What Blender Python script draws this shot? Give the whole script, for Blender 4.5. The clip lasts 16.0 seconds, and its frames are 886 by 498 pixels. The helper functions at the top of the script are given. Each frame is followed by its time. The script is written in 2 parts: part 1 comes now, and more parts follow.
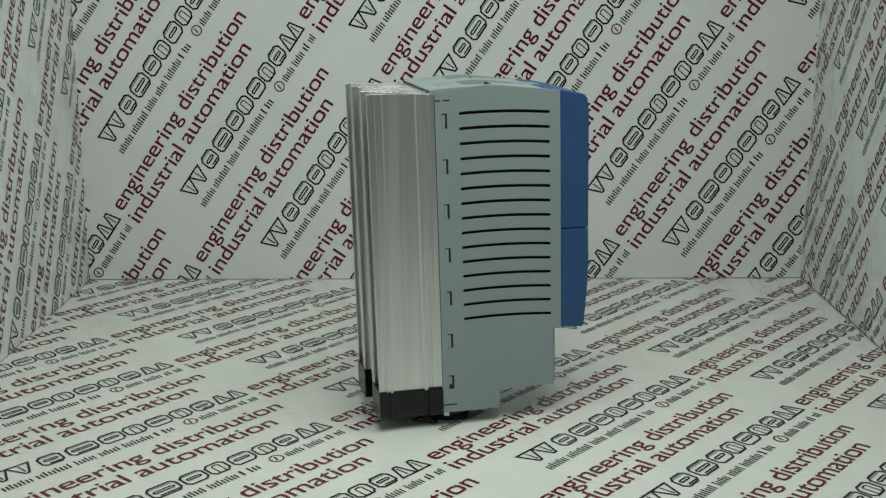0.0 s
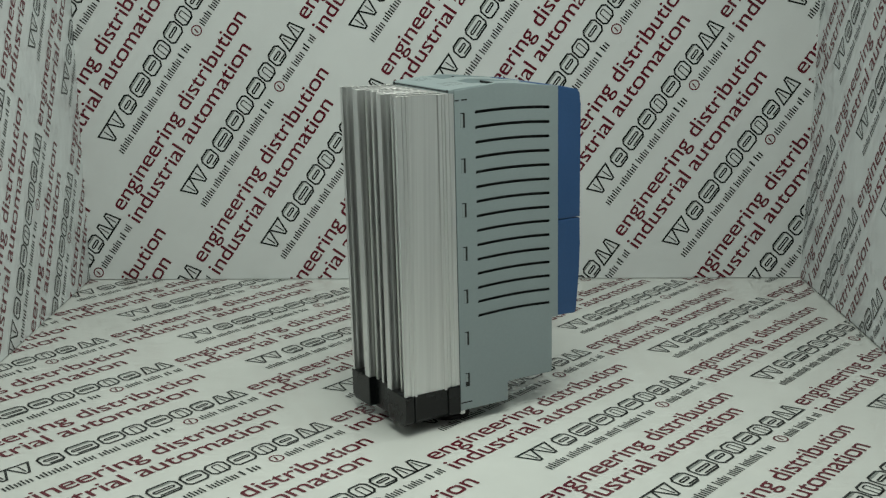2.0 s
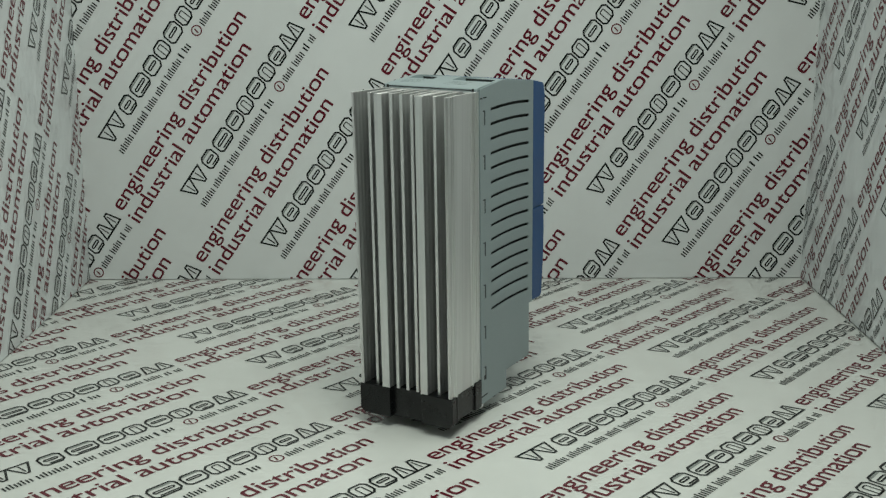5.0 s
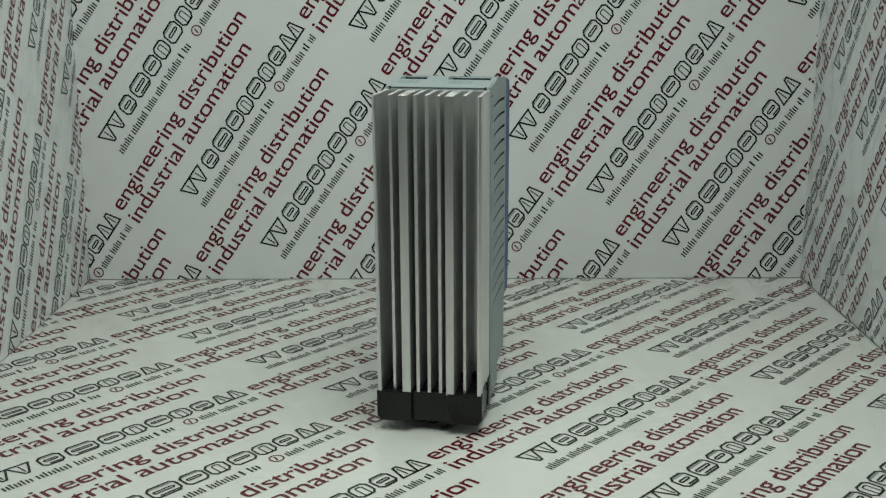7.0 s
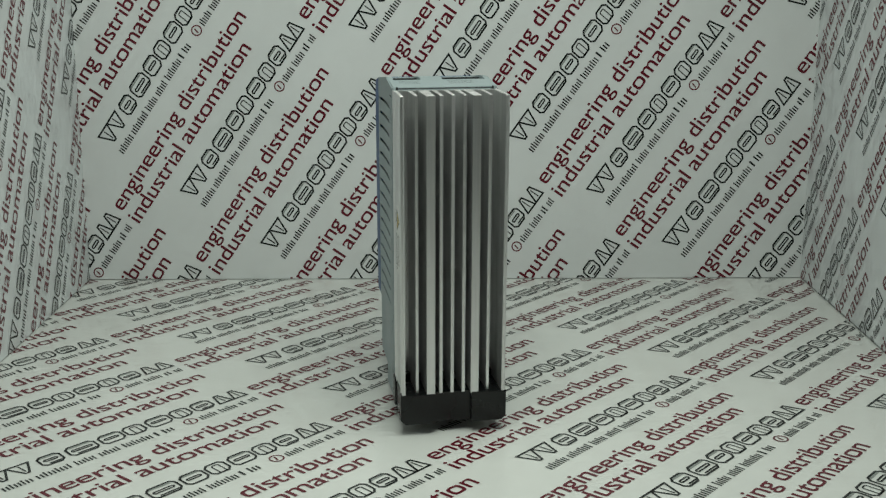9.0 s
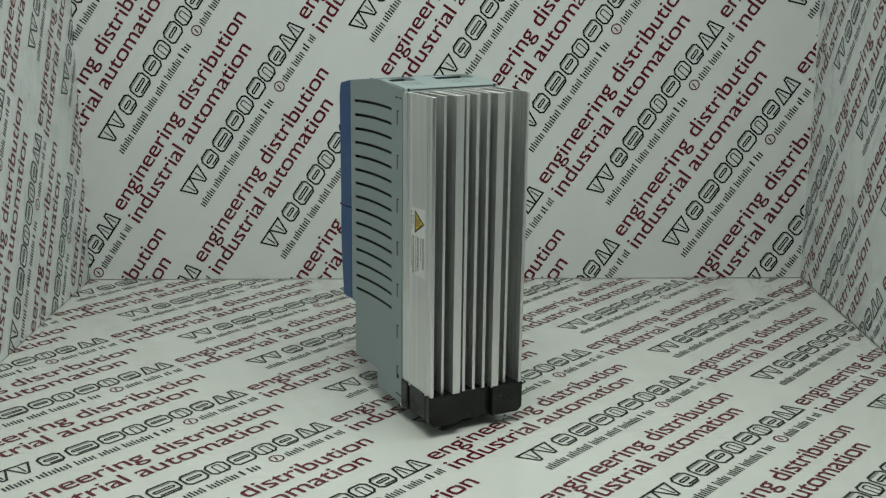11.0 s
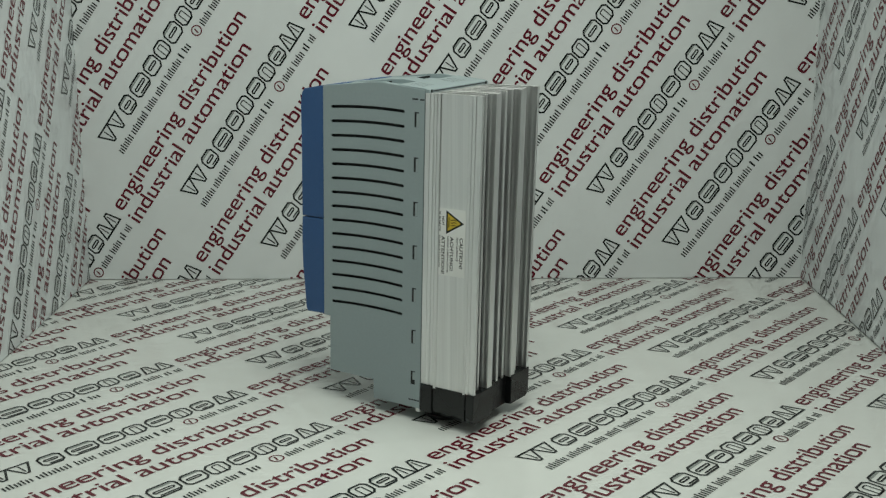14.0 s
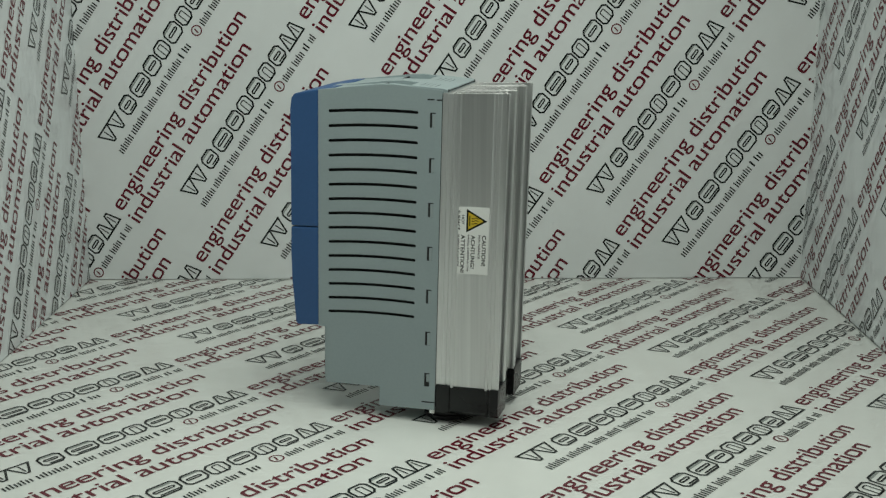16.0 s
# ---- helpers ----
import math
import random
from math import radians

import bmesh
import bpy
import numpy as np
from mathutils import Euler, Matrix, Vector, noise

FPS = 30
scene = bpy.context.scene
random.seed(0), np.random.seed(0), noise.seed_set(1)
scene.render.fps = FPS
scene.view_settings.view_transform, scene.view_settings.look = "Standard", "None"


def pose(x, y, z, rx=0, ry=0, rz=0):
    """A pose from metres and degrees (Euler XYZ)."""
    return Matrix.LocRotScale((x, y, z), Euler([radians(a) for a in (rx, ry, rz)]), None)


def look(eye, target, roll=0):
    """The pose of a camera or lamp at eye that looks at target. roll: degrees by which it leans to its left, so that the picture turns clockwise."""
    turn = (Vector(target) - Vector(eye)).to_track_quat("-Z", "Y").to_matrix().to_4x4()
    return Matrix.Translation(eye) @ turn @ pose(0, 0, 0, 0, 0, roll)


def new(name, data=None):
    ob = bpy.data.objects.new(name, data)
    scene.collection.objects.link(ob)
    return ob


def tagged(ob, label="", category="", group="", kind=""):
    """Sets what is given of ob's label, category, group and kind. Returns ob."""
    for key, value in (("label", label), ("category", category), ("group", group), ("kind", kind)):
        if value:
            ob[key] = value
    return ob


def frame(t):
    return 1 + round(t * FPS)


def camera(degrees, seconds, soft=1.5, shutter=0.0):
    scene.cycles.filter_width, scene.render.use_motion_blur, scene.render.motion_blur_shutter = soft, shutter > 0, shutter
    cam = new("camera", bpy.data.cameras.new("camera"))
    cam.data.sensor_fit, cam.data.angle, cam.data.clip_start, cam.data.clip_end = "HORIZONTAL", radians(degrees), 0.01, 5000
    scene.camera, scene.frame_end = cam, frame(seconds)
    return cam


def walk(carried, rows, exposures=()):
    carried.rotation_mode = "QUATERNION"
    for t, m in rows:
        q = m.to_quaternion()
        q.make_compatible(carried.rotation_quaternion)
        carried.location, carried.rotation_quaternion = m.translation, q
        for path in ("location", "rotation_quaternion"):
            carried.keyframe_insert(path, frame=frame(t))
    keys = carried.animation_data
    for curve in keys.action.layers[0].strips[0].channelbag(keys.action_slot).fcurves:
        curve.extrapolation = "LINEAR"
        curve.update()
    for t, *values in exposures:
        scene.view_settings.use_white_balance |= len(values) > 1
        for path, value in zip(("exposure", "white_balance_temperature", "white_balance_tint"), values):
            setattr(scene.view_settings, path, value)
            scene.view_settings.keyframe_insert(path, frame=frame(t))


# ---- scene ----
cam = camera(41.63, 16.0, soft=1.3)
EYE = pose(0.0, -0.820, 0.3288, 90 - 14.19, 0.0, -0.229) @ pose(0, 0, 0, 0, 0, -0.09)
walk(cam, [(0.0, EYE), (16.0, EYE)], exposures=[(0.0, 0.0, 6500, 10), (16.0, 0.0, 6500, 10)])

# ---- world and lamps ----
world = bpy.data.worlds.new("world")
scene.world = world
world.use_nodes = True
world.node_tree.nodes["Background"].inputs[0].default_value = (0.80, 0.88, 0.84, 1)
world.node_tree.nodes["Background"].inputs[1].default_value = 0.05


def area_lamp(name, eye, target, sx, sy, watts, colour):
    d = bpy.data.lights.new(name, "AREA")
    d.shape, d.size, d.size_y, d.energy, d.color = "RECTANGLE", sx, sy, watts, colour
    ob = new(name, d)
    ob.matrix_world = look(eye, target)
    return ob


TUBE = (0.925, 1.0, 0.90)
area_lamp("ceiling_lamp", (0.028, -0.23, 0.71), (-0.20, -0.14, 0.0), 0.62, 0.42, 4.2, TUBE)

# ---- materials ----


def material(name, base, rough=0.5, metal=0.0, noise_scale=60.0, vary=0.06, bump=0.02, bump_scale=300.0,
             stretch=(1, 1, 1), coat=0.0, coarse=8.0, coarse_bump=0.0, bump_dist=0.0006, rough_vary=0.08, spec=0.5, cloud_stretch=None, fine=1.0):
    m = bpy.data.materials.new(name)
    m.use_nodes = True
    nt = m.node_tree
    L = nt.links.new
    b = nt.nodes["Principled BSDF"]
    tc = nt.nodes.new("ShaderNodeTexCoord")
    mp = nt.nodes.new("ShaderNodeMapping")
    mp.inputs["Scale"].default_value = stretch
    L(tc.outputs["Object"], mp.inputs["Vector"])
    n1 = nt.nodes.new("ShaderNodeTexNoise")
    n1.inputs["Scale"].default_value, n1.inputs["Detail"].default_value = noise_scale, 6
    n2 = nt.nodes.new("ShaderNodeTexNoise")
    n2.inputs["Scale"].default_value, n2.inputs["Detail"].default_value = coarse, 3
    L(mp.outputs[0], n1.inputs["Vector"])
    mc = nt.nodes.new("ShaderNodeMapping")
    mc.inputs["Scale"].default_value = cloud_stretch or stretch
    L(tc.outputs["Object"], mc.inputs["Vector"])
    L(mc.outputs[0], n2.inputs["Vector"])
    mix = nt.nodes.new("ShaderNodeMath")
    mix.operation = "ADD"
    weigh = nt.nodes.new("ShaderNodeMath")
    weigh.operation = "MULTIPLY_ADD"
    weigh.inputs[1].default_value, weigh.inputs[2].default_value = fine, 0.5 * (1 - fine)
    L(n1.outputs[0], weigh.inputs[0])
    L(weigh.outputs[0], mix.inputs[0])
    L(n2.outputs[0], mix.inputs[1])
    rg = nt.nodes.new("ShaderNodeMapRange")
    rg.inputs["From Min"].default_value, rg.inputs["From Max"].default_value = 0.6, 1.4
    rg.inputs["To Min"].default_value, rg.inputs["To Max"].default_value = 1 - vary, 1 + vary
    L(mix.outputs[0], rg.inputs["Value"])
    col = nt.nodes.new("ShaderNodeVectorMath")
    col.operation = "SCALE"
    col.inputs[0].default_value = base
    L(rg.outputs[0], col.inputs["Scale"])
    L(col.outputs[0], b.inputs["Base Color"])
    rr = nt.nodes.new("ShaderNodeMapRange")
    rr.inputs["From Min"].default_value, rr.inputs["From Max"].default_value = 0.3, 0.7
    rr.inputs["To Min"].default_value, rr.inputs["To Max"].default_value = max(0.02, rough - rough_vary), rough + rough_vary
    L(n2.outputs[0], rr.inputs["Value"])
    L(rr.outputs[0], b.inputs["Roughness"])
    b.inputs["Metallic"].default_value = metal
    b.inputs["Specular IOR Level"].default_value = spec
    b.inputs["Coat Weight"].default_value = coat
    b.inputs["Coat Roughness"].default_value = 0.09
    last = None
    if coarse_bump:
        bc = nt.nodes.new("ShaderNodeBump")
        bc.inputs["Strength"].default_value, bc.inputs["Distance"].default_value = coarse_bump, 0.01
        L(n2.outputs[0], bc.inputs["Height"])
        last = bc
    if bump:
        nb = nt.nodes.new("ShaderNodeTexNoise")
        nb.inputs["Scale"].default_value = bump_scale
        L(mp.outputs[0], nb.inputs["Vector"])
        bp = nt.nodes.new("ShaderNodeBump")
        bp.inputs["Strength"].default_value, bp.inputs["Distance"].default_value = bump, bump_dist
        L(nb.outputs[0], bp.inputs["Height"])
        if last:
            L(last.outputs[0], bp.inputs["Normal"])
        last = bp
    if last:
        L(last.outputs[0], b.inputs["Normal"])
    return m


PAPER = material("printed_paper", (0.745, 0.765, 0.735), 0.55, vary=0.045, noise_scale=25, coarse=5, coarse_bump=0.2, spec=0.2, coat=0.9, bump=0.05, bump_scale=500)
# smoother sheet; the bluer light on the back wall is in its base colour
PAPER_BACK = material("smooth_paper_bluish_light", (0.73, 0.755, 0.755), 0.55, vary=0.045, noise_scale=25, coarse=5, coarse_bump=0.12, spec=0.2, coat=0.9, bump=0.05, bump_scale=500)
PAPER_SIDE = material("creased_paper", (0.715, 0.75, 0.76), 0.5, coat=0.9, spec=0.2, vary=0.05, noise_scale=18, coarse=15, coarse_bump=0.8, bump=0.05, bump_scale=500, stretch=(1, 1, 0.45))
INK_RED = material("red_ink", (0.125, 0.011, 0.022), 0.4, spec=0.1, vary=0.15, noise_scale=200, bump=0, coat=0.7)
INK_BLACK = material("black_ink", (0.011, 0.014, 0.013), 0.4, spec=0.1, vary=0.2, noise_scale=200, bump=0, coat=0.7)
INK_GREY = material("grey_ink", (0.30, 0.33, 0.31), 0.4, vary=0.1, noise_scale=200, bump=0, coat=0.7)
ALU = material("extruded_aluminium", (0.885, 0.925, 0.912), 0.33, 0.60, noise_scale=420, vary=0.22, fine=0.25, stretch=(1, 1, 0.012), bump=0.04,
               bump_scale=900, coarse=26, bump_dist=0.0003, rough_vary=0.2, cloud_stretch=(1, 1, 0.6))
ALU_CUT = material("sawn_aluminium", (0.82, 0.83, 0.82), 0.28, 1.0, noise_scale=900, vary=0.25, bump=1.0, bump_scale=1100, bump_dist=0.0014, coarse=80)
GREY = material("grey_ink", (0.30, 0.33, 0.31), 0.4, vary=0.1, noise_scale=200, bump=0)
ALU = material("extruded_aluminium", (0.79, 0.80, 0.795), 0.34, 0.90, noise_scale=420, vary=0.14, stretch=(1, 1, 0.015), bump=0.14,
               bump_scale=900, coarse=60, bump_dist=0.0003, rough_vary=0.07)
ALU_CUT = material("sawn_aluminium", (0.95, 0.95, 0.94), 0.5, 1.0, noise_scale=900, vary=0.3, bump=1.0, bump_scale=700, bump_dist=0.0015, coarse=80)
GREY = material("grey_plastic", (0.302, 0.364, 0.377), 0.46, noise_scale=500, vary=0.04, bump=0.1, bump_scale=2500, coarse=20)
TAB = material("light_grey_plastic", (0.310, 0.365, 0.375), 0.48, noise_scale=500, vary=0.04, bump=0.1, bump_scale=2500, coarse=20)
BLUE = material("blue_plastic", (0.026, 0.090, 0.240), 0.45, noise_scale=500, vary=0.06, bump=0.12, bump_scale=2500, coarse=20)
BLACK = material("black_plastic", (0.005, 0.006, 0.0065), 0.26, spec=0.4, noise_scale=400, vary=0.2, bump=0.15, bump_scale=2000, coarse=30)
# near-black for seams and studs, and for shade put into gaps as colour
DARK = material("dark_parts_and_shade", (0.012, 0.014, 0.014), 0.7, noise_scale=200, vary=0.3, bump=0)
RUBBER = material("black_rubber", (0.02, 0.018, 0.018), 0.6, noise_scale=300, vary=0.2, bump=0.1)
LABEL = material("label_paper", (0.84, 0.85, 0.83), 0.4, noise_scale=300, vary=0.03, bump=0)
YELLOW = material("yellow_ink", (0.62, 0.44, 0.02), 0.4, noise_scale=300, vary=0.05, bump=0)
PLASTER = material("room_plaster", (0.72, 0.73, 0.72), 0.8, noise_scale=20, vary=0.05, bump=0.2, bump_scale=60)
TABLE = material("table_top", (0.58, 0.58, 0.56), 0.5, noise_scale=30, vary=0.1, bump=0.05)

# ---- mesh helpers ----


def part(name, bm, mat, parent=None, label="", smooth=False):
    me = bpy.data.meshes.new(name)
    bmesh.ops.recalc_face_normals(bm, faces=bm.faces[:])
    bm.to_mesh(me)
    bm.free()
    for p in me.polygons:
        p.use_smooth = smooth
    me.materials.append(mat)
    ob = new(name, me)
    ob.parent = parent
    return tagged(ob, label)


def box(bm, x0, x1, y0, y1, z0, z1, bev=0.0, seg=2):
    r = bmesh.ops.create_cube(bm, size=1.0)
    vs = r["verts"]
    for v in vs:
        v.co = Vector((x0 + (v.co.x + 0.5) * (x1 - x0), y0 + (v.co.y + 0.5) * (y1 - y0), z0 + (v.co.z + 0.5) * (z1 - z0)))
    if bev:
        es = list({e for v in vs for e in v.link_edges})
        bmesh.ops.bevel(bm, geom=es, offset=bev, segments=seg, affect="EDGES", profile=0.6)
    return bm


def prism(bm, pts, x0, x1, bev=0.0, seg=2):
    """A solid from a closed outline of (y, z), from x0 to x1."""
    lo = [bm.verts.new((x0, y, z)) for y, z in pts]
    hi = [bm.verts.new((x1, y, z)) for y, z in pts]
    n = len(pts)
    faces = [bm.faces.new(lo[::-1]), bm.faces.new(hi)]
    faces += [bm.faces.new((lo[i], lo[(i + 1) % n], hi[(i + 1) % n], hi[i])) for i in range(n)]
    if bev:
        es = list({e for f in faces for e in f.edges})
        bmesh.ops.bevel(bm, geom=es, offset=bev, segments=seg, affect="EDGES", profile=0.6)
    return bm


# ---- the paper booth ----
BACK, LEFT, RIGHT, FRONT, TOP = 0.3526, -0.3661, 0.3779, -0.44, 0.40
SHEET = 0.004


def slab(name, x0, x1, y0, y1, z0, z1, mat, label, category):
    ob = part(name, box(bmesh.new(), x0, x1, y0, y1, z0, z1), mat)
    return tagged(ob, label, category, kind="structure")


floor = slab("floor", LEFT - SHEET, RIGHT + SHEET, FRONT, BACK + SHEET, -SHEET, 0.0, PAPER,
             "white glossy printed paper floor of the display booth", "floor")
wall_back = slab("wall_back", LEFT - SHEET, RIGHT + SHEET, BACK, BACK + SHEET, 0.0008, TOP, PAPER_BACK,
                 "white printed paper back wall of the booth", "wall")
wall_left = slab("wall_left", LEFT - SHEET, LEFT, FRONT, BACK - 0.0004, 0.0010, TOP, PAPER_SIDE,
                 "white printed paper side wall of the booth, slightly creased", "wall")
wall_right = slab("wall_right", RIGHT, RIGHT + SHEET, FRONT, BACK - 0.0004, 0.0022, TOP, PAPER_SIDE,
                  "white printed paper side wall of the booth, slightly creased", "wall")

# ---- the print on the paper ----


def glyphs(text, shear=0.0, weight=0.0):
    cu = bpy.data.curves.new("lettering", "FONT")
    cu.body, cu.size, cu.resolution_u, cu.shear, cu.fill_mode = text, 1.0, 4, shear, "FRONT"
    cu.offset = weight
    ob = new("lettering", cu)
    me = bpy.data.meshes.new_from_object(ob.evaluated_get(bpy.context.evaluated_depsgraph_get()))
    bpy.data.objects.remove(ob)
    bpy.data.curves.remove(cu)
    bm = bmesh.new()
    bm.from_mesh(me)
    bpy.data.meshes.remove(me)
    return bm


XH = max(v.co.y for v in glyphs("x").verts)


def islands(bm):
    """The vertices of each connected piece."""
    left, out = set(bm.verts), []
    while left:
        todo = [left.pop()]
        piece = set(todo)
        while todo:
            for e in todo.pop().link_edges:
                for v in e.verts:
                    if v in left:
                        left.discard(v)
                        piece.add(v)
                        todo.append(v)
        out.append(piece)
    return out


def squared(bm, text):
    """Draws the round bowls and arches of a word out towards square corners."""
    pieces = sorted((p for p in islands(bm) if min(v.co.y for v in p) < XH), key=lambda p: min(v.co.x for v in p))
    for letter, piece in zip(text, pieces):
        if letter not in "eoasdbgnu":
            continue
        x0, x1 = min(v.co.x for v in piece), max(v.co.x for v in piece)
        for v in piece:
            a, b = 2 * (v.co.x - x0) / (x1 - x0) - 1, 2 * v.co.y / XH - 1
            if abs(b) > 1.08:
                continue
            w = {"n": max(0.0, b), "u": max(0.0, -b), "b": max(0.0, min(1.0, 0.5 + a)), "d": max(0.0, min(1.0, 0.5 - a)), "g": max(0.0, min(1.0, 0.5 - a))}.get(letter, 1.0)
            k = math.hypot(a, b) / max(1e-6, (abs(a) ** 4 + abs(b) ** 4) ** 0.25)
            k = 1 + (k - 1) * w * 0.9
            a, b = max(-1.0, min(1.0, a * k)), max(-1.04, min(1.04, b * k))
            v.co.x, v.co.y = x0 + (a + 1) * (x1 - x0) / 2, (b + 1) * XH / 2


def line_of(text, u0, length, base, xh):
    """A line of text from u0, of that length, with its baseline at base (down is positive) and x-height xh."""
    bm = glyphs(text, 0.0, 0.007)
    squared(bm, text)
    a, b = min(v.co.x for v in bm.verts), max(v.co.x for v in bm.verts)
    for v in bm.verts:
        v.co = Vector((u0 + (v.co.x - a) * length / (b - a), -base + v.co.y * xh / XH, 0))
    return bm


def merge(bms):
    out = bmesh.new()
    for b in bms:
        me = bpy.data.meshes.new("joined")
        b.to_mesh(me)
        b.free()
        out.from_mesh(me)
        bpy.data.meshes.remove(me)
    return out


def bar(bm, u0, u1, d0, d1, slant=0.0):
    bm.faces.new([bm.verts.new(p) for p in ((u0, -d1, 0), (u1, -d1, 0), (u1 + slant, -d0, 0), (u0 + slant, -d0, 0))])


def ring(bm, pts, w):
    """A closed outline of width w, drawn inwards from the corners pts."""
    n = len(pts)
    c = Vector((sum(p[0] for p in pts) / n, sum(p[1] for p in pts) / n, 0))
    outer = [Vector((p[0], p[1], 0)) for p in pts]
    inner = []
    for i in range(n):
        a, b, d = outer[i - 1], outer[i], outer[(i + 1) % n]
        e0, e1 = (b - a).normalized(), (d - b).normalized()
        n0, n1 = Vector((-e0.y, e0.x, 0)), Vector((-e1.y, e1.x, 0))
        m = (n0 + n1).normalized()
        if (c - b).dot(m) < 0 and n <= 8:
            m = -m
        inner.append(b + m * w / max(0.5, abs(m.dot(n0))))
    vo, vi = [bm.verts.new(p) for p in outer], [bm.verts.new(p) for p in inner]
    for i in range(n):
        j = (i + 1) % n
        bm.faces.new((vo[i], vo[j], vi[j], vi[i]))


def rounded(u0, u1, d0, d1, cut, slant=0.0):
    """Corners of a box with cut corners, leaning by slant."""
    p = [(u0 + cut, -d1), (u1 - cut, -d1), (u1, -d1 + cut), (u1, -d0 - cut), (u1 - cut, -d0), (u0 + cut, -d0), (u0, -d0 - cut), (u0, -d1 + cut)]
    return [(x + slant * (y + d1) / (d1 - d0), y) for x, y in p]


def emblem():
    """The wide row of outlined shapes: slanted bars at both ends and slotted boxes between."""
    bm = bmesh.new()
    for u in (0.0, 14.5):
        ring(bm, [(u + 6.5, -14.4), (u + 10.0, -14.4), (u + 17.0, -0.3), (u + 0.5, -0.3)], 1.5)
        bar(bm, u + 8.0, u + 9.0, 2.6, 11.5)
    for u0, u1, k in ((33, 49, 2), (52, 73, 2), (75, 92, 1), (93, 108, 0), (110, 128, 1), (129, 144, 0), (146, 162, 2)):
        ring(bm, rounded(u0, u1, 0.3, 14.2, 3.0, 1.5), 1.5)
        if k == 0:
            ring(bm, rounded(u0 + 5.2, u1 - 4.2, 3.0, 14.0, 1.0, 1.0), 0.9)
        else:
            ring(bm, rounded(u0 + 3.4, u1 - 2.4, 5.6, 8.9, 1.2, 0.3), 1.2)
            if k == 2:
                bar(bm, u0 + 5.5, u1 - 2.5, 11.0, 12.2)
    for u in (163.0, 175.5):
        ring(bm, [(u + 0.5, -14.4), (u + 13.5, -14.4), (u + 10.5, -0.3), (u + 6.0, -0.3)], 1.5)
        bar(bm, u + 7.2, u + 8.2, 3.2, 12.0)
    return bm


def emblem_shade():
    bm = bmesh.new()
    for u0, u1 in ((34, 49), (53, 72), (76, 91), (111, 127), (147, 161)):
        bar(bm, u0 + 1.6, u1 - 1.2, 2.0, 3.2)
    return bm


def address():
    """Unreadable small print: a bar for each word."""
    bm = bmesh.new()
    for u0, u1 in ((1, 20.5), (22.5, 45.5), (48, 62), (64.5, 79), (81.5, 103), (105, 108.5), (111, 119.5), (140, 154), (156.5, 170.5), (173, 179), (181.5, 188.5)):
        n = max(1, round((u1 - u0) / 2.5))
        w = (u1 - u0) / n
        for i in range(n):
            bar(bm, u0 + i * w, u0 + (i + 0.48) * w, 22.6 if (i * 7 + int(u0)) % 3 else 21.2, 28.0, 0.3)
    return bm


def round_mark():
    """The ringed handset mark between the groups of small print."""
    bm = bmesh.new()
    n, r0, r1 = 20, 4.9, 3.8
    a = [bm.verts.new((133.0 + r0 * math.cos(i * math.tau / n), -24.2 + r0 * math.sin(i * math.tau / n), 0)) for i in range(n)]
    b = [bm.verts.new((133.0 + r1 * math.cos(i * math.tau / n), -24.2 + r1 * math.sin(i * math.tau / n), 0)) for i in range(n)]
    for i in range(n):
        bm.faces.new((a[i], a[(i + 1) % n], b[(i + 1) % n], b[i]))
    bar(bm, 131.4, 132.6, 21.8, 26.6, 1.2)
    return bm


def taller(bm):
    for v in bm.verts:
        v.co.y *= 1.08
    return bm


V = 196.0
PRINT = {
    "printed_emblem": (taller(emblem()), INK_BLACK),
    "emblem_shading": (taller(emblem_shade()), INK_GREY),
    "printed_address": (address(), INK_BLACK),
    "printed_mark": (round_mark(), INK_RED),
    "printed_slogan": (merge([line_of("engineering", V, 105.4, 12.6, 8.9), line_of("distribution", V + 112.3, 101.2, 12.6, 8.9),
                              line_of("industrial", V - 1.5, 82.3, 31.2, 8.9), line_of("automation", V + 87.7, 104.8, 31.2, 8.9)]), INK_RED),
}
PRINT_MESH = {}
for key, (bm, mat) in PRINT.items():
    me = bpy.data.meshes.new(key)
    bm.to_mesh(me)
    bm.free()
    PRINT_MESH[key] = me


def print_on(surface, world_of, extent, angle, step, rows):
    """Lays the repeated print on a surface. extent: (s0, s1, t0, t1) in mm; rows: (s, t) of one block's corner each; step: to the next block."""
    s0, s1, t0, t1 = extent
    turn = Matrix.Rotation(radians(angle), 4, "Z")
    for rs, rt in rows:
        for j in range(-9, 16):
            s, t = rs + j * step[0], rt + j * step[1]
            m = Matrix.Translation((s, t, 0)) @ turn @ Matrix.Scale(1.1167, 4)
            for key, (_, mat) in PRINT.items():
                bm = bmesh.new()
                bm.from_mesh(PRINT_MESH[key])
                bm.transform(m)
                lo = [min(v.co[i] for v in bm.verts) for i in (0, 1)]
                hi = [max(v.co[i] for v in bm.verts) for i in (0, 1)]
                if hi[0] < s0 or lo[0] > s1 or hi[1] < t0 or lo[1] > t1:
                    bm.free()
                    continue
                for co, no in (((s0, 0, 0), (-1, 0, 0)), ((s1, 0, 0), (1, 0, 0)), ((0, t0, 0), (0, -1, 0)), ((0, t1, 0), (0, 1, 0))):
                    bmesh.ops.bisect_plane(bm, geom=bm.verts[:] + bm.edges[:] + bm.faces[:], plane_co=co, plane_no=no, clear_outer=True)
                if not bm.faces:
                    bm.free()
                    continue
                bm.transform(world_of)
                part(key, bm, mat, surface)


INK = 0.0003
MM = Matrix.Diagonal((0.001, 0.001, 0.001, 1))


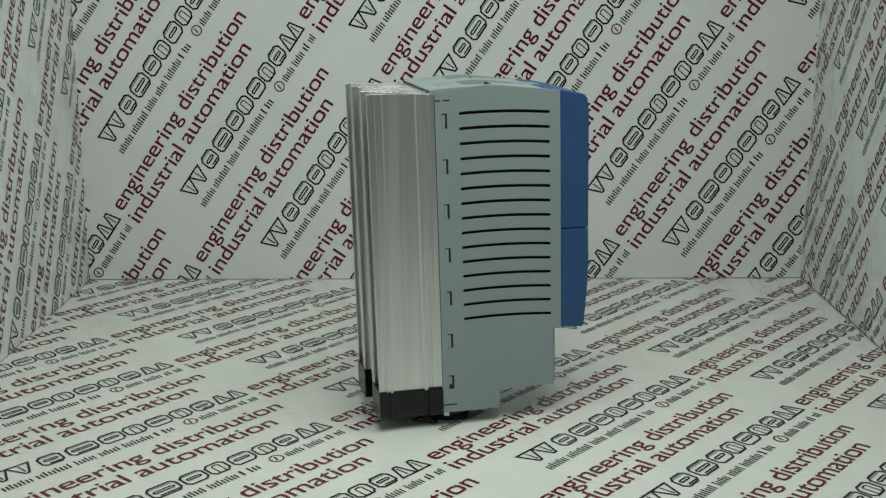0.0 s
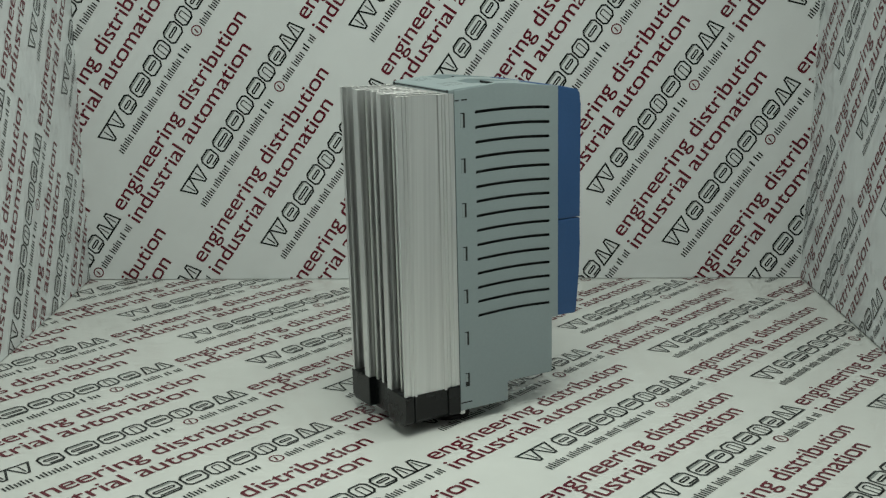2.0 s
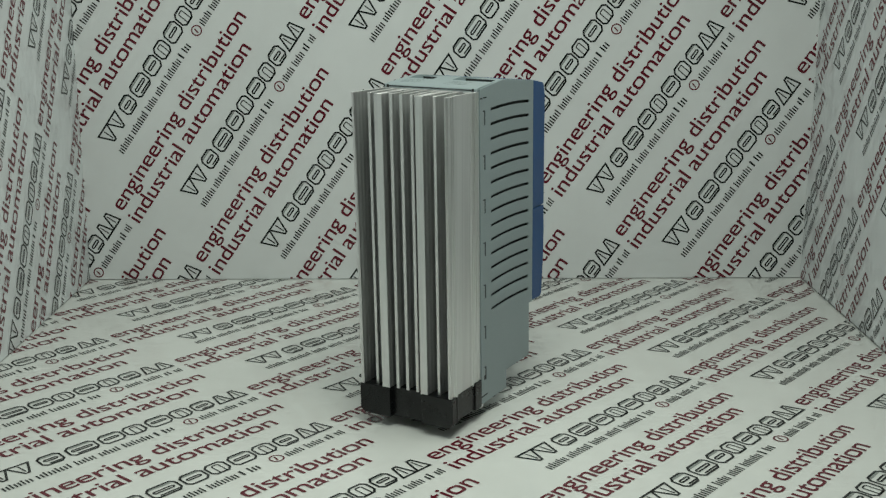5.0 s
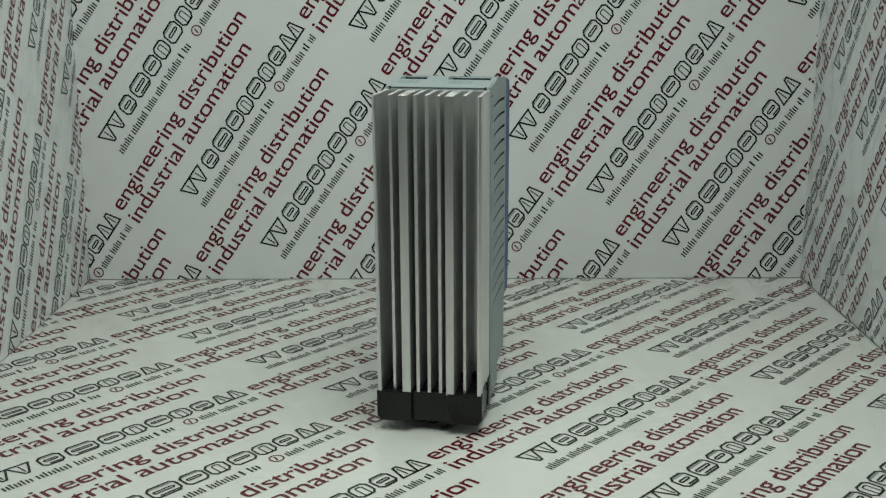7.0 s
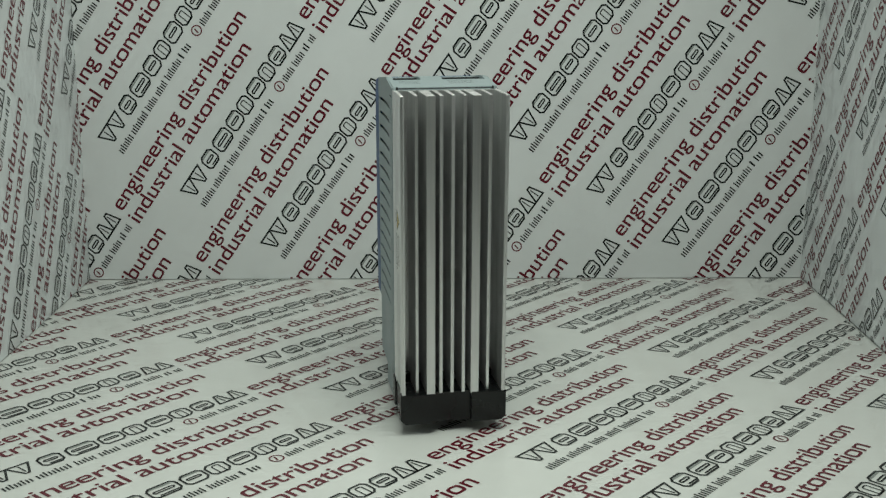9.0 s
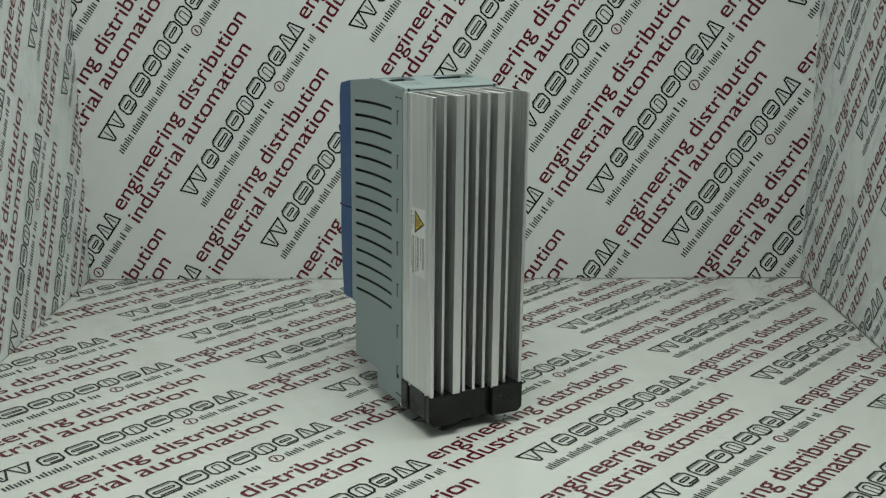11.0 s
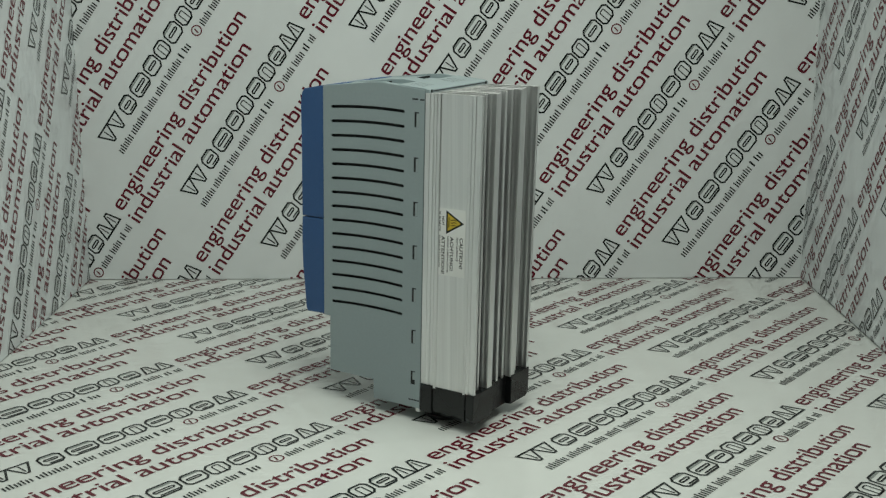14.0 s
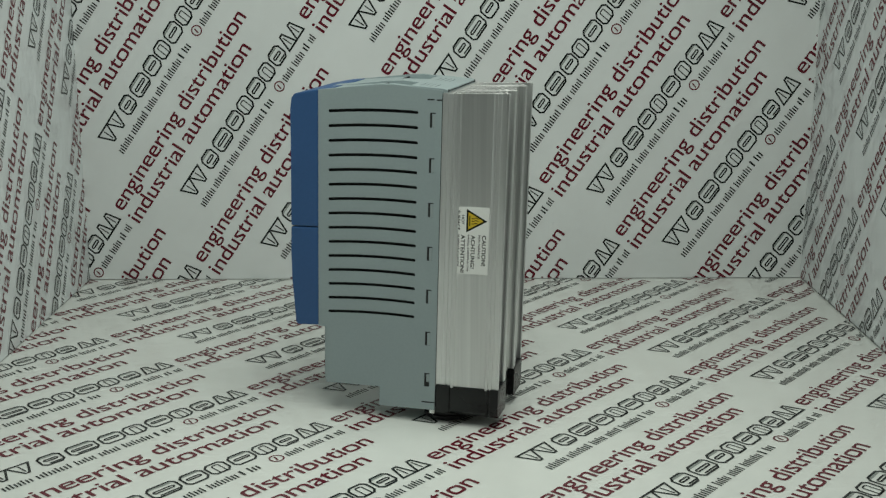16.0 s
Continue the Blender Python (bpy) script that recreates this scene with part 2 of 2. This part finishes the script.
def plane(origin, s, t):
    n = Vector(s).cross(Vector(t))
    m = Matrix((s, t, n)).transposed().to_4x4()
    return Matrix.Translation(Vector(origin) + n * INK) @ m @ MM


print_on(wall_back, plane((0, BACK, 0), (1, 0, 0), (0, 0, 1)), (LEFT * 1000 + 1, RIGHT * 1000 - 1, 1, TOP * 1000 - 1), 55.3,
         (80.0, -55.3), [(-553.1, -317.9), (-460.7, -98.6), (-345.7, 149.4), (-89.8, 260.7), (343.9, 283.2)])
print_on(floor, plane((0, BACK, 0), (1, 0, 0), (0, 1, 0)), (LEFT * 1000 + 1, RIGHT * 1000 - 1, (FRONT - BACK) * 1000 + 1, -1), 48.9,
         (71.0, -64.6), [(-639.9, -496.9), (-440.3, -346.8), (-234.0, -187.6), (106.1, -163.4), (316.9, 2.0)])
print_on(wall_left, plane((LEFT, BACK, 0), (0, 1, 0), (0, 0, 1)), ((FRONT - BACK) * 1000 + 1, -1, 1, TOP * 1000 - 1), 57.9,
         (81.0, -50.8), [(-329.6, -225.6), (-241.0, -1.4), (-133.1, 250.6), (-25.2, 502.3)])
print_on(wall_right, plane((RIGHT, BACK, 0), (0, -1, 0), (0, 0, 1)), (1, (BACK - FRONT) * 1000 - 1, 1, TOP * 1000 - 1), 54.0,
         (74.4, -55.2), [(-169.1, -224.8), (-61.3, -7.0), (51.1, 226.9), (163.5, 460.6)])

# the loose sheet at this side leans in a little, more so towards the back
wall_left.matrix_world = Matrix.Translation((LEFT, FRONT, 0)) @ Matrix.Rotation(radians(0.55), 4, "Y") @ Matrix.Rotation(radians(-0.2), 4, "Z") @ Matrix.Translation((-LEFT, -FRONT, 0))

# ---- the room around the booth ----
table = new("table")
tagged(table, "plain pale table under the paper booth", "table")
part("tabletop", box(bmesh.new(), -0.9, 0.9, -0.55, 0.6, -0.05, -SHEET - 0.0002, 0.003), TABLE, table)
for lx in (-0.85, 0.79):
    for ly in (-0.50, 0.49):
        part("leg", box(bmesh.new(), lx, lx + 0.06, ly, ly + 0.06, -0.80, -0.05, 0.003), TABLE, table)
slab("room_floor", -2.0, 2.0, -2.2, 1.8, -0.85, -0.80, PLASTER, "plain pale room floor", "floor")
slab("ceiling", -2.0, 2.0, -2.2, 1.8, 1.80, 1.85, PLASTER, "plain pale ceiling", "ceiling")
slab("wall_north", -2.0, 2.0, 1.8, 1.85, -0.80, 1.80, PLASTER, "plain pale room wall", "wall")
slab("wall_south", -2.0, 2.0, -2.25, -2.2, -0.80, 1.80, PLASTER, "plain pale room wall", "wall")
slab("wall_west", -2.05, -2.0, -2.2, 1.8, -0.80, 1.80, PLASTER, "plain pale room wall", "wall")
slab("wall_east", 2.0, 2.05, -2.2, 1.8, -0.80, 1.80, PLASTER, "plain pale room wall", "wall")

# ---- the drive on its turntable ----
XO, UNIT = 2.51, 0.000965


def lean(bm):
    """From the drive's own units to its thing's space: it stands leaning slightly back on the hub."""
    for v in bm.verts:
        x, y, z = v.co
        v.co = Vector((x + XO, y - 0.028 * (z - 110.0), z - 0.018 * y + 4.1)) * UNIT
    return bm


def dpart(name, bm, mat, parent, label="", smooth=False):
    return part(name, lean(bm), mat, parent, label, smooth)


SLOTS, SLOT_TOP, SLOT_STEP = 15, 229.0, 10.76
Y0, Y1 = 7.0, 75.0
REAR, EDGE, FACE = -10.2, 83.0, 38.2


def arc(y):
    return 1.2 * (1 - ((y - 41.0) / 34.0) ** 2)


def top_edge(y):
    return 244.6 + 4.1 * (y - REAR) / 37.2 if y < 27 else 248.7 - 4.3 * (y - 27) / 56.0


def side_panel(sign, parent):
    """A housing side with its curved vent slots and the row of catch openings, cut right through."""
    bm = bmesh.new()
    cols = sorted([Y0 + (Y1 - Y0) * i / 12 for i in range(13)] + [33.4, Y0 + 0.7, Y1 - 0.7])
    half = 1.15

    def quad(a, b, za, zb):
        """Between the columns a and b, from the heights za to zb (functions of y)."""
        p = [(a, za(a)), (b, za(b)), (b, zb(b)), (a, zb(a))]
        bm.faces.new([bm.verts.new((FACE, y, z)) for y, z in p])

    def flat(z):
        return lambda y: z

    def slot(i, d):
        zc = SLOT_TOP - SLOT_STEP * i
        return lambda y: zc + arc(y) + d * (1.0 if Y0 + 0.1 < y < Y1 - 0.1 else 0.4)

    for a, b in zip(cols, cols[1:]):
        if b <= 33.5:
            quad(a, b, flat(6.8), flat(21.8))
        quad(a, b, flat(21.8), flat(66.2))
        quad(a, b, flat(66.2), slot(SLOTS - 1, -half))
        for i in range(SLOTS - 1, 0, -1):
            quad(a, b, slot(i, half), slot(i - 1, -half))
        quad(a, b, slot(0, half), top_edge)
    tops = [229.2 - 32.27 * k for k in range(7)]

    def strip(ya, za, yb, zb):
        """One face between two columns, each with its own heights, from the bottom up."""
        pts = [(ya, z) for z in za] + [(yb, z) for z in reversed(zb)]
        bm.faces.new([bm.verts.new((FACE, y, z)) for y, z in pts])

    def slot_levels(y):
        return [z for i in range(SLOTS - 1, -1, -1) for z in (slot(i, -half)(y), slot(i, half)(y))] + [top_edge(y)]

    catch_levels = [6.8] + [z for zt in tops[::-1] for z in (zt - 10.7, zt)]
    quad(Y1, 76.4, flat(21.8), flat(66.2))
    strip(Y1, [66.2] + slot_levels(Y1), EDGE - 0.2, [66.2, top_edge(EDGE - 0.2)])
    # rear margin with the catch openings
    strip(REAR, [6.8, top_edge(REAR)], -5.6, catch_levels + [top_edge(-5.6)])
    strip(-1.6, catch_levels + [top_edge(-1.6)], Y0, [6.8, 21.8, 66.2] + slot_levels(Y0))
    z = 6.8
    for zt in tops[::-1]:
        quad(-5.6, -1.6, flat(z), flat(zt - 10.7))
        z = zt
    quad(-5.6, -1.6, flat(z), top_edge)
    bmesh.ops.remove_doubles(bm, verts=bm.verts[:], dist=0.001)
    bmesh.ops.recalc_face_normals(bm, faces=bm.faces[:])
    back = bmesh.ops.extrude_face_region(bm, geom=bm.faces[:])
    for v in back["geom"]:
        if isinstance(v, bmesh.types.BMVert):
            v.co.x -= 0.9
    for v in bm.verts:
        v.co.x *= sign
    panel = dpart("side_panel", bm, GREY, parent, "matt grey plastic side with curved vent slots")
    for zt in tops:
        b = bmesh.new()
        lo, hi = sorted((sign * 36.0, sign * 38.12))
        box(b, lo, hi, -5.52, -3.2, zt - (10.6 if zt > 50 else 7.0), zt - 0.9, 0.2, 1)
        dpart("catch", b, TAB, panel, "pale plastic catch")
        # dark insert, nearly flush: the slit's inner shadow put in as colour
        b = bmesh.new()
        lo, hi = sorted((sign * 35.5, sign * 37.9))
        box(b, lo, hi, -5.55, -1.65, zt - 10.65, zt - 0.05)
        dpart("catch_gap_shade", b, DARK, panel, "dark insert standing in for the shade in the catch gap")
    for zz, ya, yb in ((238.0, REAR + 0.1, -6.4), (238.3, -4.6, 0.4), (12.7, REAR + 0.1, 0.0)):
        b = bmesh.new()
        lo, hi = sorted((sign * 37.4, sign * (FACE + 0.06)))
        box(b, lo, hi, ya, yb, zz - 0.5, zz + 0.5)
        dpart("seam", b, DARK, panel, "thin dark seam")


def extrusion(bm, pr, z0, z1):
    """A profile of (x, y) drawn up from z0 to z1."""
    lo = [bm.verts.new((x, y, z0)) for x, y in pr]
    hi = [bm.verts.new((x, y, z1)) for x, y in pr]
    n = len(pr)
    bm.faces.new(lo[::-1])
    bm.faces.new(hi)
    for i in range(n):
        bm.faces.new((lo[i], lo[(i + 1) % n], hi[(i + 1) % n], hi[i]))
    return bm


def ribs(y0, x0, y1, x1, n, depth):
    """Points from (y0, x0) towards (y1, x1) with n shallow drawn ribs between."""
    out = []
    for i in range(n):
        for f, d in ((0.15, 0.0), (0.35, depth), (0.65, depth), (0.85, 0.0)):
            k = (i + f) / n
            out.append((y0 + (y1 - y0) * k, x0 + (x1 - x0) * k + d))
    return out


def drawn(name, pr, z0, z1, sink):
    """A fin drawn up from its profile, its upper rim broken and the sawn end of brighter, rougher metal."""
    bm = extrusion(bmesh.new(), pr, z0, z1)
    rim = [e for e in bm.edges if min(v.co.z for v in e.verts) > z1 - 0.01]
    bmesh.ops.bevel(bm, geom=rim, offset=0.18, segments=1, affect="EDGES")
    ob = dpart(name, bm, ALU, sink)
    ob.data.materials.append(ALU_CUT)
    for p in ob.data.polygons:
        if p.normal.z > 0.5:
            p.material_index = 1
    return ob


def heatsink(parent):
    sink = dpart("heatsink", box(bmesh.new(), -37.2, 37.2, -17.0, REAR - 0.5, 26.0, 243.0, 0.4), ALU, parent, "bare extruded aluminium heatsink")
    for sign in (-1, 1):
        pr = [(-58.0, 35.2), (-58.3, 36.0), (-58.0, 37.8), (-56.2, 37.8), (-55.9, 37.3), (-53.4, 37.3), (-53.0, 37.8), (-51.6, 37.8), (-51.3, 37.4), (-50.4, 37.4),
              (-50.1, 37.8), (-48.2, 37.8), (-47.4, 37.1), (-24.5, 37.1), (-23.6, 37.8), (-21.9, 37.8), (-21.6, 37.4), (-20.9, 37.4), (-20.6, 37.8), (-19.8, 37.8),
              (-19.3, 37.1), (-18.2, 37.1), (-17.8, 37.9), (-15.8, 37.9), (-15.5, 37.5), (-14.9, 37.5), (-14.6, 37.9), (-13.5, 37.9), (-13.1, 37.5),
              (REAR - 0.4, 37.5), (REAR - 0.4, 34.0), (-17.0, 34.4)] + ribs(-17.0, 34.4, -58.0, 35.2, 9, 0.3)
        drawn("outer_fin", [(sign * x, y) for y, x in pr], 25.6, 243.0, sink)
    for x, w, yf in ((-26.1, 2.0, -54.0), (-16.6, 6.0, -58.0), (-8.7, 2.3, -54.0), (-0.5, 2.3, -54.0), (7.7, 2.3, -54.0), (15.4, 5.7, -58.0), (25.5, 2.0, -54.0)):
        root, tip = w / 2 + 0.7, w / 2 + 0.15
        flank = ribs(yf + 0.8, tip, -17.0, root, 8, -0.3)
        pr = [(yf, -w / 2), (yf + 0.5, -tip)] + [(y, -d) for y, d in flank] + [(-17.0, -root), (-17.0, root)] + flank[::-1] + [(yf + 0.5, tip), (yf, w / 2)]
        drawn("fin", [(x + dx, y) for y, dx in pr], 25.8, 243.0, sink)
    return sink


def shaft(bm, pts, y0, y1):
    """A solid from a closed outline of (x, z), from y0 to y1."""
    lo = [bm.verts.new((x, y0, z)) for x, z in pts]
    hi = [bm.verts.new((x, y1, z)) for x, z in pts]
    n = len(pts)
    bm.faces.new(lo)
    bm.faces.new(hi[::-1])
    for i in range(n):
        bm.faces.new((lo[i], lo[(i + 1) % n], hi[(i + 1) % n], hi[i]))
    return bm


def foot(parent):
    pts = [(-37.6, 26.6), (-37.6, 7.2), (-34.2, 3.8), (34.2, 3.8), (37.6, 7.2), (37.6, 26.6)]
    f = dpart("foot", shaft(bmesh.new(), pts, -52.8, REAR - 0.6), BLACK, parent, "black plastic end cap under the heatsink")
    dpart("back_wall", box(bmesh.new(), -34.5, 34.5, -24.0, -17.1, 25.0, 31.5, 0.5), BLACK, f)
    for sign in (-1, 1):
        pts = [(sign * 13.2, 26.7), (sign * 38.8, 26.7), (sign * 38.8, 7.0), (sign * 35.4, 3.6), (sign * 13.2, 3.6)]
        b = shaft(bmesh.new(), pts, -58.6, -52.0)
        bmesh.ops.bevel(b, geom=b.edges[:], offset=0.6, segments=2, affect="EDGES", profile=0.6)
        dpart("corner_block", b, BLACK, f)
        x0, x1 = sorted((sign * 36.0, sign * 38.6))
        dpart("edge_rib", box(bmesh.new(), x0, x1, -50.8, -49.4, 5.0, 25.9, 0.3), BLACK, f)
        x0, x1 = sorted((sign * 32.0, sign * 38.9))
        dpart("post", box(bmesh.new(), x0, x1, -21.5, REAR - 0.7, 5.6, 27.4, 0.8), BLACK, f)
    dpart("front_plate", box(bmesh.new(), -13.6, 13.6, -53.6, -50.0, 3.4, 26.6, 0.3), BLACK, f)


def hot_label(parent):
    X = -37.16
    lab = dpart("warning_label", box(bmesh.new(), X - 0.12, X + 0.3, -46.9, -22.6, 113.4, 162.6), LABEL, parent, "white hot-surface warning label with yellow triangle")
    k = 49.2 / 43.8

    def at(bm, off=0.18):
        # label space: u down the label, v towards the fins
        for v in bm.verts:
            v.co = Vector((X - off, -22.6 - v.co.y * k, 162.6 - v.co.x * k))
        return bm

    def words(text, u, length, v, h):
        bm = glyphs(text, 0.0, 0.022)
        a, b = min(p.co.x for p in bm.verts), max(p.co.x for p in bm.verts)
        c = max(p.co.y for p in bm.verts)
        for p in bm.verts:
            p.co = Vector((u + (p.co.x - a) * length / (b - a), v + p.co.y * h / c, 0))
        dpart("lettering", at(bm), INK_BLACK, lab)

    def tri(pts, mat, off, name):
        bm = bmesh.new()
        bm.faces.new([bm.verts.new((u, v, 0)) for u, v in pts])
        dpart(name, at(bm, off), mat, lab)

    tri([(1.2, 6.8), (16.6, 6.8), (8.9, 20.4)], INK_BLACK, 0.16, "triangle_border")
    tri([(3.2, 8.0), (14.6, 8.0), (8.9, 18.0)], YELLOW, 0.2, "yellow_triangle")
    for j in range(3):
        bm = bmesh.new()
        for i in range(6):
            v0 = 10.2 + i * 0.75
            w, w1 = 0.35 * math.sin(i * 1.3), 0.35 * math.sin((i + 1) * 1.3)
            u = 7.2 + 1.7 * j
            bm.faces.new([bm.verts.new(p) for p in ((u + w - 0.25, v0, 0), (u + w + 0.25, v0, 0), (u + w1 + 0.25, v0 + 0.75, 0), (u + w1 - 0.25, v0 + 0.75, 0))])
        dpart("heat_wave", at(bm, 0.24), INK_BLACK, lab)
    bm = bmesh.new()
    bar(bm, 5.6, 12.2, -9.3, -8.6)
    dpart("heat_base", at(bm, 0.24), INK_BLACK, lab)
    words("HOT", 5.4, 6.0, 3.7, 1.7)
    words("SURFACE", 2.4, 12.6, 0.9, 1.7)
    words("CAUTION!", 18.0, 20.0, 17.4, 2.5)
    words("HOT SURFACE", 18.0, 15.5, 14.9, 1.3)
    words("ACHTUNG!", 18.0, 22.0, 10.2, 2.5)
    words("HEISSE OBERFLÄCHE", 18.0, 24.0, 7.9, 1.3)
    words("ATTENTION!", 18.0, 25.0, 3.6, 2.5)
    words("SURFACE CHAUDE", 18.0, 21.0, 1.2, 1.3)


def build_drive():
    drive = new("frequency_drive")
    tagged(drive, "grey and blue industrial frequency drive with aluminium heatsink, turning upright", "frequency drive")
    # added near-black filler: its colour stands in for the shade behind the slots
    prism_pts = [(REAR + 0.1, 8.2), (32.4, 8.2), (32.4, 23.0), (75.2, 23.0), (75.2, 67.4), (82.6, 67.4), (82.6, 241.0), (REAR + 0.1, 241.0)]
    dpart("slot_shade_block", prism(bmesh.new(), prism_pts, -35.4, 35.4), DARK, drive, "near-black block standing in for the shade inside the slots")
    for s in (-1, 1):
        side_panel(s, drive)
    # bottom, lower step and top between the sides
    dpart("bottom_panel", box(bmesh.new(), -37.2, 37.2, REAR, 33.4, 6.9, 8.4), GREY, drive)
    dpart("lower_step", prism(bmesh.new(), [(32.0, 6.9), (33.4, 6.9), (33.4, 21.8), (76.4, 21.8), (76.4, 66.1), (75.0, 66.1), (75.0, 23.2), (32.0, 23.2)], -37.2, 37.2), GREY, drive)
    dpart("top_panel", prism(bmesh.new(), [(-13.6, 242.6), (-13.6, 245.2), (REAR, 245.9), (14.0, 248.0), (14.0, 244.0), (REAR, 242.0)], -37.4, 37.4, 0.5),
          GREY, drive, "grey plastic top with a raised rear lip")
    for x0, x1 in ((-37.3, -33.5), (-13.4, 2.6), (34.2, 37.3)):
        dpart("top_bridge", prism(bmesh.new(), [(13.9, 243.0), (13.9, 247.6), (27.0, 248.9), (40.0, 248.3), (EDGE - 0.2, 244.3), (EDGE - 0.2, 242.0)], x0, x1, 0.3), GREY, drive)
    for x0, x1 in ((-33.4, -13.5), (2.7, 34.1)):
        dpart("top_plate", prism(bmesh.new(), [(73.6, 241.2), (73.8, 245.3), (EDGE - 0.2, 244.4), (EDGE - 0.2, 241.2)], x0, x1, 0.4), BLUE, drive, "blue plastic top plate")
        dpart("recess_plate", prism(bmesh.new(), [(38.2, 241.2), (38.4, 246.9), (72.9, 245.0), (72.9, 241.2)], x0, x1, 0.2), GREY, drive, "grey recessed top plate")
        dpart("recess_floor", prism(bmesh.new(), [(13.9, 241.2), (13.9, 245.3), (37.3, 245.5), (37.3, 241.2)], x0, x1), GREY, drive, "grey floor of the top recess")
        # added dark strip: shade on the recess's far wall, given as colour
        dpart("recess_shade", box(bmesh.new(), x0 + 0.3, x1 - 0.3, 37.2, 38.1, 241.2, 247.2), DARK, drive, "dark strip standing in for the shade on the recess's far wall")
    for x in (-34.6, 34.6):
        dpart("stud", box(bmesh.new(), x - 0.8, x + 0.8, -14.1, -12.6, 243.0, 245.2, 0.3), DARK, drive)
    for x0, x1 in ((-31.0, -16.5), (5.0, 22.5)):
        for i in range(4):
            y = -2.6 + 3.5 * i
            z = 245.9 + 2.1 * (y - REAR) / (14.0 - REAR)
            dpart("top_slot", prism(bmesh.new(), [(y - 0.2, z - 1.0), (y - 0.2, z + 0.01), (y + 0.2, z + 0.045), (y + 0.2, z - 1.0)], x0, x1), DARK, drive)
    dpart("lip_groove", box(bmesh.new(), -34.6, 34.6, -13.9, -13.0, 243.75, 244.4), DARK, drive, "dark groove along the rear lip")
    dpart("terminal_cover", box(bmesh.new(), -36.2, 36.2, 76.45, 78.6, 24.0, 66.0, 0.5), TAB, drive, "pale plastic terminal cover")
    for x in (-36.2, 36.2):
        dpart("bottom_clip", box(bmesh.new(), x - 1.3, x + 1.3, -9.8, -6.0, 3.6, 6.9, 0.5), LABEL, drive, "pale clip under the housing")
    # front covers
    up = [(EDGE, 143.2), (104.6, 143.2), (104.6, 230.0), (103.8, 238.0), (101.6, 241.2), (EDGE, 244.5)]
    lo = [(EDGE, 66.8), (99.4, 66.2), (101.2, 68.4), (103.8, 100.0), (104.6, 122.0), (104.6, 142.4), (EDGE, 142.4)]
    dpart("upper_cover", prism(bmesh.new(), up, -38.4, 38.4, 0.9), BLUE, drive, "blue plastic upper front cover")
    dpart("lower_cover", prism(bmesh.new(), lo, -38.4, 38.4, 0.9), BLUE, drive, "blue plastic lower front cover")
    heatsink(drive)
    foot(drive)
    hot_label(drive)
    return drive


def cylinder(r, z0, z1, seg=48, bev=0.0):
    bm = bmesh.new()
    bmesh.ops.create_cone(bm, cap_ends=True, segments=seg, radius1=r, radius2=r, depth=z1 - z0, matrix=Matrix.Translation((0, 0, (z0 + z1) / 2)))
    if bev:
        es = [e for e in bm.edges if len(e.link_faces) == 2 and e.calc_face_angle(0) > 0.8]
        bmesh.ops.bevel(bm, geom=es, offset=bev, segments=2, affect="EDGES")
    return bm


def build_hub():
    hub = new("turntable")
    tagged(hub, "small black rubber turntable hub on printed paper", "turntable")
    part("hub", cylinder(0.0155, 0.0024, 0.0104, bev=0.0012), RUBBER, hub, "black rubber hub")
    part("base_ring", cylinder(0.0168, 0.0004, 0.0030, 48), RUBBER, hub)
    return hub


drive = build_drive()
turntable = build_hub()


def motions():
    rows = [(t, pose(0, 0, 0, 0, 0, -74.44 + 9.222 * t)) for t in range(0, 17)]
    walk(drive, rows)
    walk(turntable, [(t, pose(0.006, -0.012, 0, 0, 0, -74.44 + 9.222 * t)) for t in range(0, 17)])


motions()
